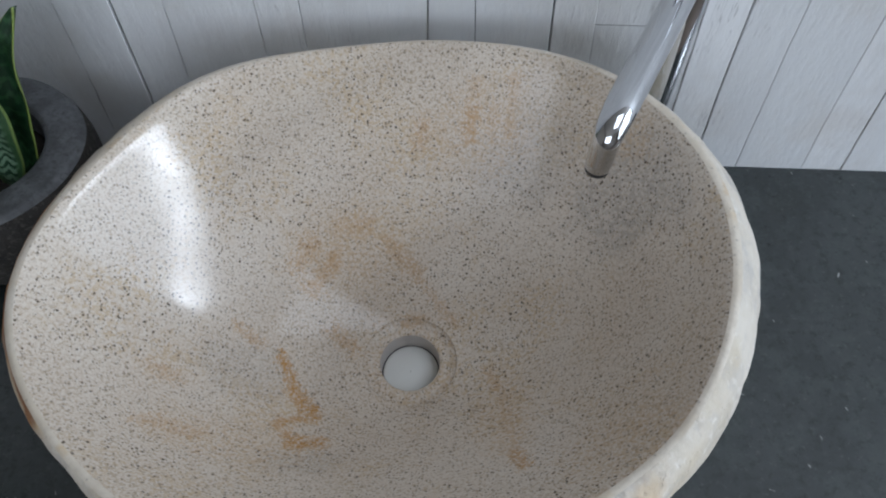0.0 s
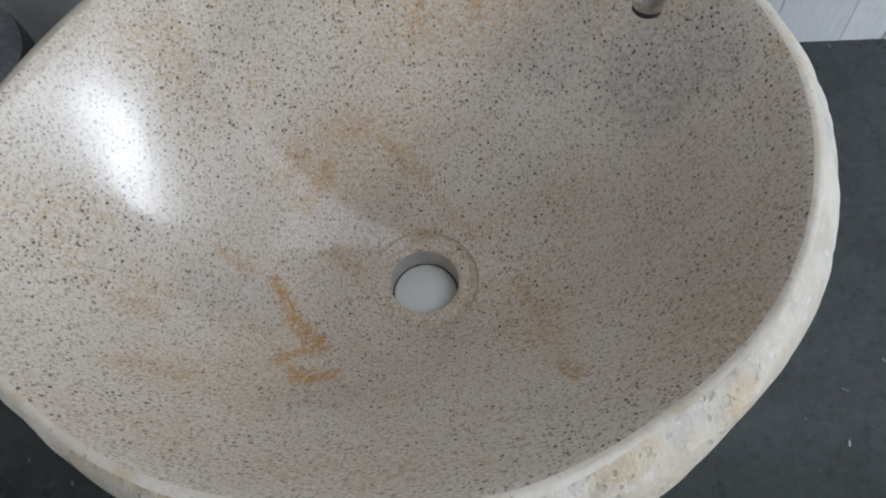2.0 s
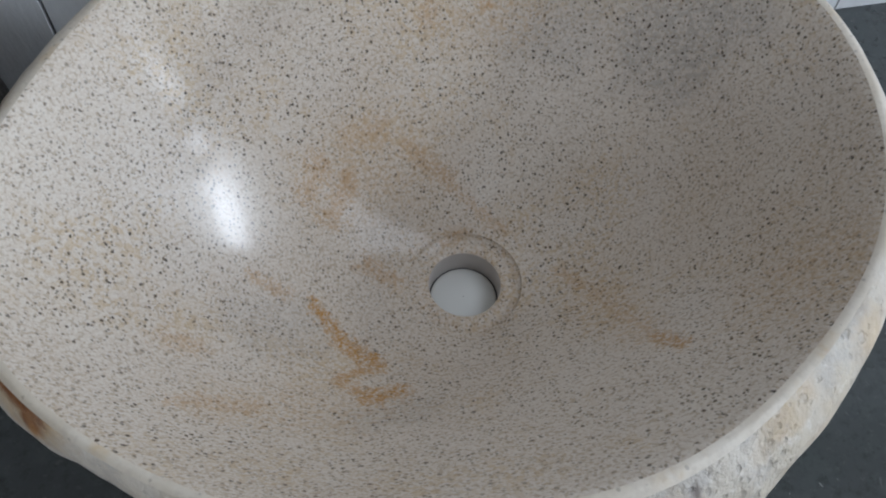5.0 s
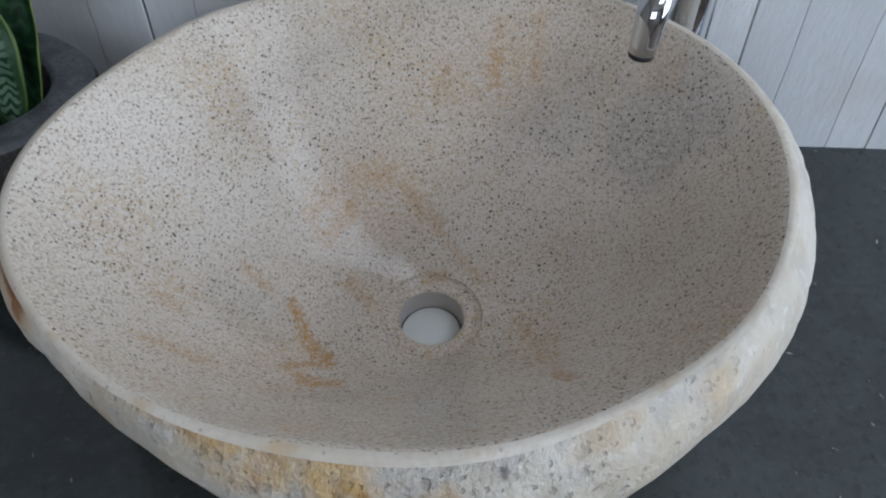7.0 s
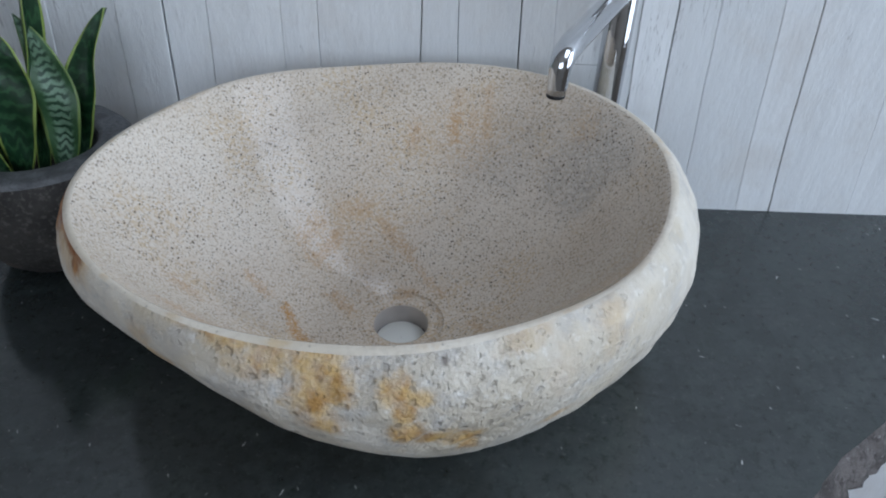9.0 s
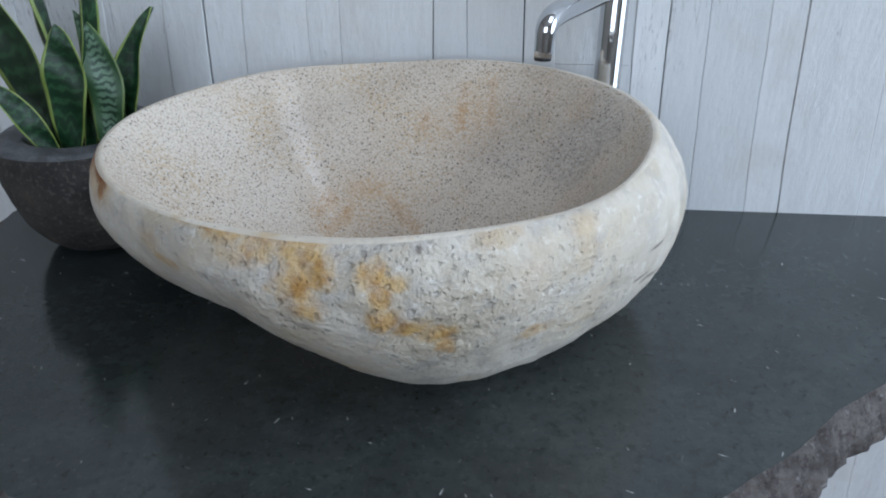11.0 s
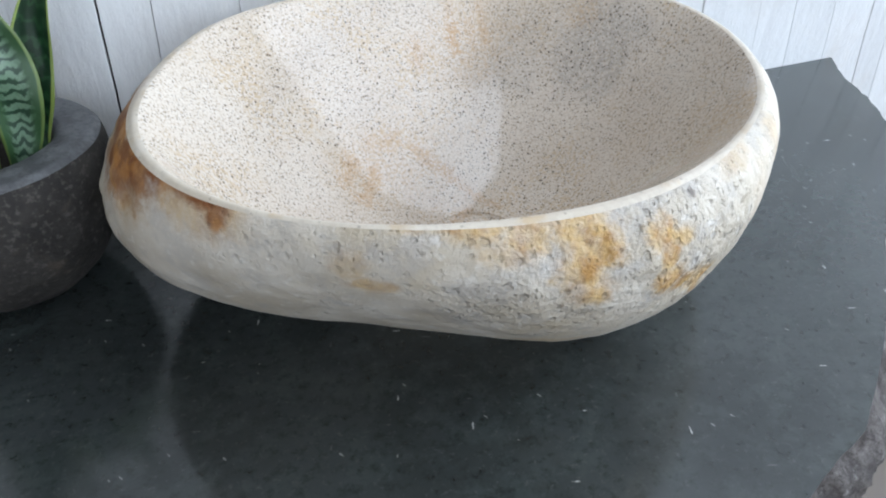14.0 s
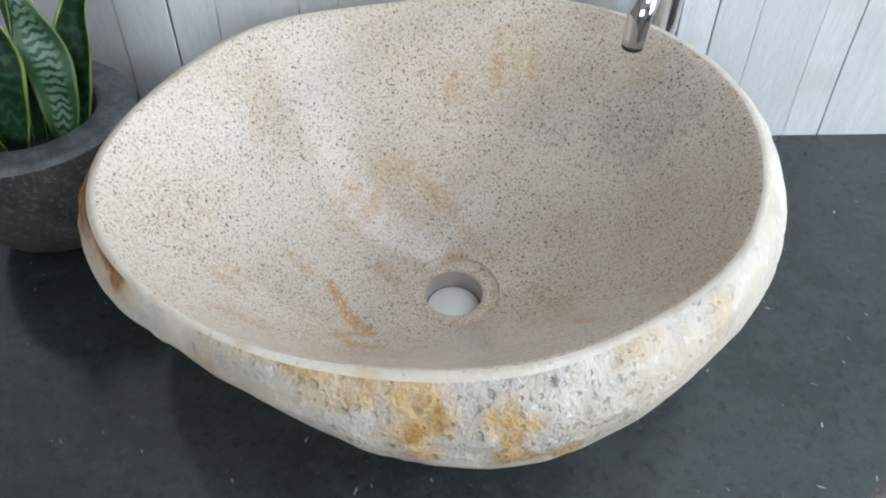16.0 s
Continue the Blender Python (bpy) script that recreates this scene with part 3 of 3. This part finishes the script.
def roughen(rows, keep_from):
    """Natural dents and pits on the outside; they fade out towards the lip."""
    out = []
    for k, row in enumerate(rows):
        fade = min(1.0, max(0.0, (keep_from - 1 - k) / 6.0)) * min(1.0, k / 3.0)
        new_row = []
        for p in row:
            outward = Vector((p.x - CX, p.y - CY, 0.02)).normalized()
            worn = min(1.0, max(0.15, 0.6 + 1.6 * noise.noise(p * 9 + Vector((2, 5, 1)))))
            d = 0.0016 * noise.noise(p * 24) + worn * 0.0026 * noise.noise(p * 58 + Vector((3, 1, 4)))
            d -= worn * 0.0026 * max(0.0, noise.noise(p * 80 + Vector((7, 7, 1))) - 0.1)
            new_row.append(p + outward * d * fade)
        out.append(new_row)
    return out


rows, lip = sink_rows()
shell_rows = roughen(rows[:lip - 1], lip - 1)
sink = thing("vessel_sink", "cream river-stone vessel sink with polished speckled bowl and ochre stains", "sink")
part("rough_shell", grid_mesh(shell_rows, True, True), ROUGH, sink, "natural rough cream stone skin with ochre and rust stains")
part("rim_band", grid_mesh([shell_rows[-1]] + rows[lip - 1:lip + 2]), RIM, sink, "smooth cream ground rim band")
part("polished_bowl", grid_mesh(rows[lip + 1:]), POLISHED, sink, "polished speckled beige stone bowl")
part("drain_recess", lathe([(FLANGE, HOLE_Z + 0.003), (FLANGE - 0.0010, HOLE_Z + 0.0006), (HOLE + 0.004, HOLE_Z + 0.0003), (HOLE + 0.001, HOLE_Z), (HOLE, HOLE_Z - 0.001)], (DX, DY, 0), 72),
     POLISHED, sink, "shallow turned recess round the drain hole")
part("hole_wall", lathe([(HOLE, HOLE_Z - 0.001), (HOLE, 0.004), (HOLE - 0.0002, 0.0006)], (DX, DY, 0), 72), plain("cut_grey_stone", (0.60, 0.56, 0.53), 0.6, 0.0, 0.25, 60), sink, "plain grey cut wall of the drain hole")
# flat black ring stands for the shade in the gap round the plug
part("dark_gap", lathe([(HOLE, 0.0006), (HOLE - 0.004, 0.0006)], (DX, DY, 0), 48), BLACK, sink, "black ring standing for the shaded gap round the plug")
part("drain_plug", lathe([(HOLE - 0.0012, 0.0007), (HOLE - 0.0012, 0.0016), (HOLE - 0.0026, 0.0023), (0.0004, 0.0028)], (DX, DY, 0), 48), PLUG, sink, "white plastic plug at the bottom of the drain hole")

# ---- the stone slab ----
SLAB_EDGE = [(-0.475, 0.0), (-0.478, -0.08), (-0.468, -0.12), (-0.44, -0.22), (-0.405, -0.33), (-0.36, -0.405), (-0.29, -0.445), (-0.2, -0.47), (-0.08, -0.5), (0.02, -0.512),
             (0.085, -0.505), (0.125, -0.489), (0.16, -0.479), (0.2, -0.452), (0.24, -0.424), (0.3, -0.377), (0.348, -0.331), (0.39, -0.3), (0.46, -0.25), (0.532, -0.178),
             (0.558, -0.139), (0.574, -0.105), (0.6, -0.045), (0.628, -0.003), (0.628, 0.0)]


def edge_line():
    """The slab's free edge as a fine broken line."""
    pts = []
    for (ax, ay), (bx, by) in zip(SLAB_EDGE, SLAB_EDGE[1:]):
        steps = max(1, int(math.hypot(bx - ax, by - ay) / 0.006))
        for k in range(steps):
            f = k / steps
            x, y = ax + (bx - ax) * f, ay + (by - ay) * f
            j = 0.006 * noise.noise(Vector((x * 22, y * 22, 0))) + 0.004 * noise.noise(Vector((x * 70, y * 70, 5)))
            j *= min(1.0, -y / 0.04)
            pts.append((x + j, y + j * 0.6 if y < -0.01 else y))
    pts.append(SLAB_EDGE[-1])
    return pts


edge = edge_line()
slab = thing("stone_countertop", "dark grey honed stone slab with a rough split front edge", "countertop")
bm = bmesh.new()
bm.faces.new([bm.verts.new((x, y, 0.0)) for x, y in edge])
bmesh.ops.recalc_face_normals(bm, faces=bm.faces[:])
for f in bm.faces:
    if f.normal.z < 0:
        f.normal_flip()
part("honed_top", bm, SLAB, slab, smooth=False)
edge_rows = []
for k in range(13):
    z = -0.055 * k / 12
    row = []
    for x, y in edge:
        away = Vector((x - 0.05, y + 0.15, 0)).normalized()
        p = Vector((x, y, z))
        d = (0.016 * math.sin(math.pi * min(1, k / 14)) + 0.007 * noise.noise(p * 55) + 0.004 * noise.noise(p * 130)) if k else 0.0
        d *= min(1.0, -y / 0.03)
        row.append(p + away * d)
    edge_rows.append(row)
part("split_edge", grid_mesh(edge_rows, False), CLEFT, slab, "rough split grey-brown stone edge")
bm = bmesh.new()
bm.faces.new([bm.verts.new(p) for p in edge_rows[-1]])
part("underside", bm, CLEFT, slab, smooth=False)

# ---- the tap ----
tap = thing("tall_tap", "tall polished chrome basin tap standing behind the stone sink", "tap")
PX, PY = 0.187, -0.030
part("base_flange", lathe([(0.0, 0.0), (0.024, 0.0), (0.024, 0.004), (0.021, 0.007), (0.0135, 0.008)], (PX, PY, 0), 48), CHROME, tap)
part("post", lathe([(0.0135, 0.006), (0.0135, 0.262), (0.0128, 0.264), (0.0128, 0.266), (0.0135, 0.268), (0.0135, 0.300), (0.0115, 0.3035), (0.0, 0.304)], (PX, PY, 0), 48), CHROME, tap)
tip, high = Vector((0.1135, -0.1845, 0.2215)), 0.2515
turn_at = Vector((0.1175, -0.1765, high))
start = Vector((PX, PY, 0.250))
line = [start + (turn_at - start) * (k / 12) for k in range(11)]
a, b, c = line[-1], turn_at + (turn_at - start).normalized() * 0.006, Vector((tip.x + 0.001, tip.y + 0.002, 0.240))
line += [a * (1 - s) ** 2 + b * 2 * s * (1 - s) + c * s * s for s in (k / 12 for k in range(1, 13))]
line += [c + (tip - c) * (k / 4) for k in range(1, 5)]
widths = [0.0098] * 14 + [0.0098 - 0.0024 * (k + 1) / (len(line) - 14) for k in range(len(line) - 14)]
part("spout", tube(line, widths), CHROME, tap)
part("aerator", tube([tip + Vector((0, 0, 0.001)), tip - Vector((0, 0, 0.0022))], 0.0071), BLACK, tap, "dark aerator mouth")
part("lever", tube([(PX, PY, 0.292), (PX + 0.02, PY - 0.012, 0.297), (PX + 0.065, PY - 0.03, 0.304)], [0.005, 0.0045, 0.004]), CHROME, tap)

# ---- the pot and its plant ----
QX, QY = -0.3425, -0.1055


def pot_wobble(a, r, z):
    return 1 + 0.018 * math.sin(2 * a + 0.7) + 0.012 * math.sin(3 * a + 2.1) + 0.02 * noise.noise(Vector((math.cos(a) * 2, math.sin(a) * 2, z * 22)))


pot_profile = [(0.0, 0.001), (0.040, 0.001), (0.050, 0.004), (0.062, 0.016), (0.074, 0.036), (0.081, 0.060), (0.0845, 0.080), (0.085, 0.096), (0.0838, 0.108), (0.0820, 0.1165),
               (0.0785, 0.1203), (0.066, 0.1215), (0.056, 0.1205), (0.052, 0.117), (0.050, 0.110), (0.049, 0.095), (0.048, 0.08)]
fine = []
for (r0, z0), (r1, z1) in zip(pot_profile, pot_profile[1:]):
    fine += [(r0 + (r1 - r0) * k / 4, z0 + (z1 - z0) * k / 4) for k in range(4)]
fine.append(pot_profile[-1])
pot = thing("stone_plant_pot", "dark grey carved stone pot with thick rim beside the sink", "plant pot")
cut_row = 9 * 4
part("pot_body", lathe(fine[:cut_row + 1], (QX, QY, 0), 96, pot_wobble), POT, pot)
n = Nodes("honed_grey_stone_rim")
grain = n.mix(n.span(n.noise(60, 5, 0.7), 0.35, 0.7), (0.065, 0.068, 0.072), (0.135, 0.14, 0.148))
RIM_GREY = n.done(n.mix(n.span(n.noise(300, 3), 0.5, 0.7, 0.0, 0.6), grain, (0.04, 0.04, 0.042)), 0.55, n.bump(n.noise(220, 4), 0.0012, 0.5))
part("pot_rim", lathe(fine[cut_row:], (QX, QY, 0), 96, pot_wobble), RIM_GREY, pot, "flat lighter grey ground stone rim")
soil = thing("potting_soil", "dark damp soil filling the stone pot", "soil")
part("soil_surface", lathe([(0.0505, 0.086), (0.0505, 0.094), (0.03, 0.098), (0.0005, 0.099)], (QX, QY, 0), 48, lambda a, r, z: 0.97 + 0.03 * noise.noise(Vector((a * 3, r * 90, 1)))), SOIL, soil)


def leaf_mesh(base, mid, tip, width, twist0, twist1, fold, facing):
    """A stiff upright leaf along a bent line; facing turns its flat side."""
    rows_u, rows_l, count, steps = [], [], 13, 40
    base, mid, tip = Vector(base), Vector(mid), Vector(tip)
    uv_rows = []
    for k in range(steps + 1):
        s = k / steps
        p = base * (1 - s) ** 2 + mid * 2 * s * (1 - s) + tip * s * s
        ahead = ((mid - base) * (1 - s) + (tip - mid) * s).normalized()
        ang = radians(facing + twist0 + (twist1 - twist0) * s)
        side = Vector((math.cos(ang), math.sin(ang), 0))
        side = (side - ahead * side.dot(ahead)).normalized()
        out = side.cross(ahead).normalized()
        shape = 0.34 + 0.66 * math.sin(math.pi * min(1, s * 1.75) * 0.5)
        w = width * 0.5 * shape * max(0.02, (1 - max(0, (s - 0.45) / 0.55) ** 1.9))
        upper, lower = [], []
        for j in range(count):
            u = j / (count - 1) * 2 - 1
            depth = fold * w * (u * u) + 0.0016 * math.sin(s * 17 + u * 2)
            q = p + side * (u * w) + out * depth
            thick = 0.0017 * (1 - abs(u) ** 3) + 0.0004
            upper.append(q + out * thick)
            lower.append(q - out * thick)
        rows_u.append(upper)
        rows_l.append(lower)
    bm = grid_mesh([u + list(reversed(l)) for u, l in zip(rows_u, rows_l)], True, True, True)
    uv = bm.loops.layers.uv.new("UVMap")
    bm.verts.index_update()
    ring_n = count * 2
    for f in bm.faces:
        for loop in f.loops:
            k, j = divmod(loop.vert.index, ring_n)
            loop[uv].uv = ((j if j < count else ring_n - 1 - j) / (count - 1), k / steps)
    return bm


plant = thing("snake_plant", "snake plant with stiff banded green leaves edged in yellow", "plant")
LEAVES = [
    ((-0.317, -0.120, 0.090), (-0.2875, -0.111, 0.172), (-0.326, -0.101, 0.236), 0.037, -12, 12, 0.35, 10, True),
    ((-0.306, -0.108, 0.092), (-0.3000, -0.092, 0.168), (-0.259, -0.080, 0.236), 0.028, 25, -35, 0.95, 15, False),
    ((-0.351, -0.126, 0.090), (-0.3250, -0.127, 0.195), (-0.336, -0.119, 0.227), 0.041, 0, 10, 0.45, 5, False),
    ((-0.337, -0.118, 0.090), (-0.3230, -0.106, 0.185), (-0.302, -0.094, 0.310), 0.023, 20, 60, 0.7, 25, False),
    ((-0.366, -0.112, 0.090), (-0.3740, -0.112, 0.190), (-0.428, -0.106, 0.310), 0.062, -10, -20, 0.3, 0, False),
    ((-0.360, -0.088, 0.090), (-0.3560, -0.090, 0.200), (-0.378, -0.082, 0.320), 0.034, -20, -45, 0.5, -20, False),
    ((-0.354, -0.138, 0.090), (-0.3650, -0.150, 0.150), (-0.408, -0.146, 0.182), 0.024, 0, 20, 0.5, 30, False),
]
for base, mid, tip_at, width, t0, t1, fold, facing, pale in LEAVES:
    part("leaf", leaf_mesh(base, mid, tip_at, width, t0, t1, fold, facing), LEAF_PALE if pale else LEAF_DARK, plant, "pale grey-green cross-banded leaf" if pale else "dark green leaf with yellow edges")

# ---- the plank wall ----
wall = setting("wall_north", box((X0, 0.022, Z0), (X1, 0.12, Z1)), GAP, "whitewashed vertical plank wall with thin dark joints", "wall")
SEAMS = [(-0.457, 1.0), (-0.420, 0.5), (-0.355, 0.6), (-0.288, 0.7), (-0.2425, 1.7), (-0.201, 0.8), (-0.130, 0.6), (-0.0935, 0.9), (0.0052, 1.2), (0.041, 1.0), (0.102, 1.4), (0.134, 0.7),
         (0.214, 0.4), (0.2475, 1.5), (0.2875, 1.0), (0.3475, 0.9), (0.3845, 1.05), (0.4685, 0.95), (0.525, 0.8), (0.590, 0.8)]
x = SEAMS[0][0]
while x > X0 + 0.25:
    x -= random.choice((0.042, 0.058, 0.07, 0.049))
    SEAMS.insert(0, (x, random.uniform(0.5, 1.4)))
x = SEAMS[-1][0]
while x < X1 - 0.25:
    x += random.choice((0.042, 0.058, 0.07, 0.049))
    SEAMS.append((x, random.uniform(0.5, 1.4)))


def seam_x(x, z):
    return x - 0.2 * max(-0.6, min(0.6, x)) * (z - 0.2) + 0.0026 * noise.noise(Vector((x * 37, z * 6, 2))) + 0.0011 * noise.noise(Vector((x * 37, z * 38, 9)))


def plank_mesh(a, gap_a, b, gap_b, z0, z1):
    rows, steps = [], 60
    deep = random.uniform(0.0, 0.0016)
    for k in range(steps + 1):
        z = z0 + (z1 - z0) * k / steps
        xa, xb = seam_x(a, z) + gap_a ** 2 * 0.00032, seam_x(b, z) - gap_b ** 2 * 0.00032
        e = 0.0005
        rows.append([(xa, 0.020, z), (xa, deep + e, z), (xa + e, deep, z), (xb - e, deep, z), (xb, deep + e, z), (xb, 0.020, z)])
    return grid_mesh(rows, False)


for (xa, ga), (xb, gb) in zip(SEAMS, SEAMS[1:]):
    cuts = [Z0, Z1]
    if abs(xa - 0.134) < 0.001:
        cuts = [Z0, 0.166, Z1]
    for z0, z1 in zip(cuts, cuts[1:]):
        part("plank", plank_mesh(xa, ga, xb, gb, z0, z1 - (0.00025 if z1 < Z1 else 0)), WOOD, wall, smooth=False)
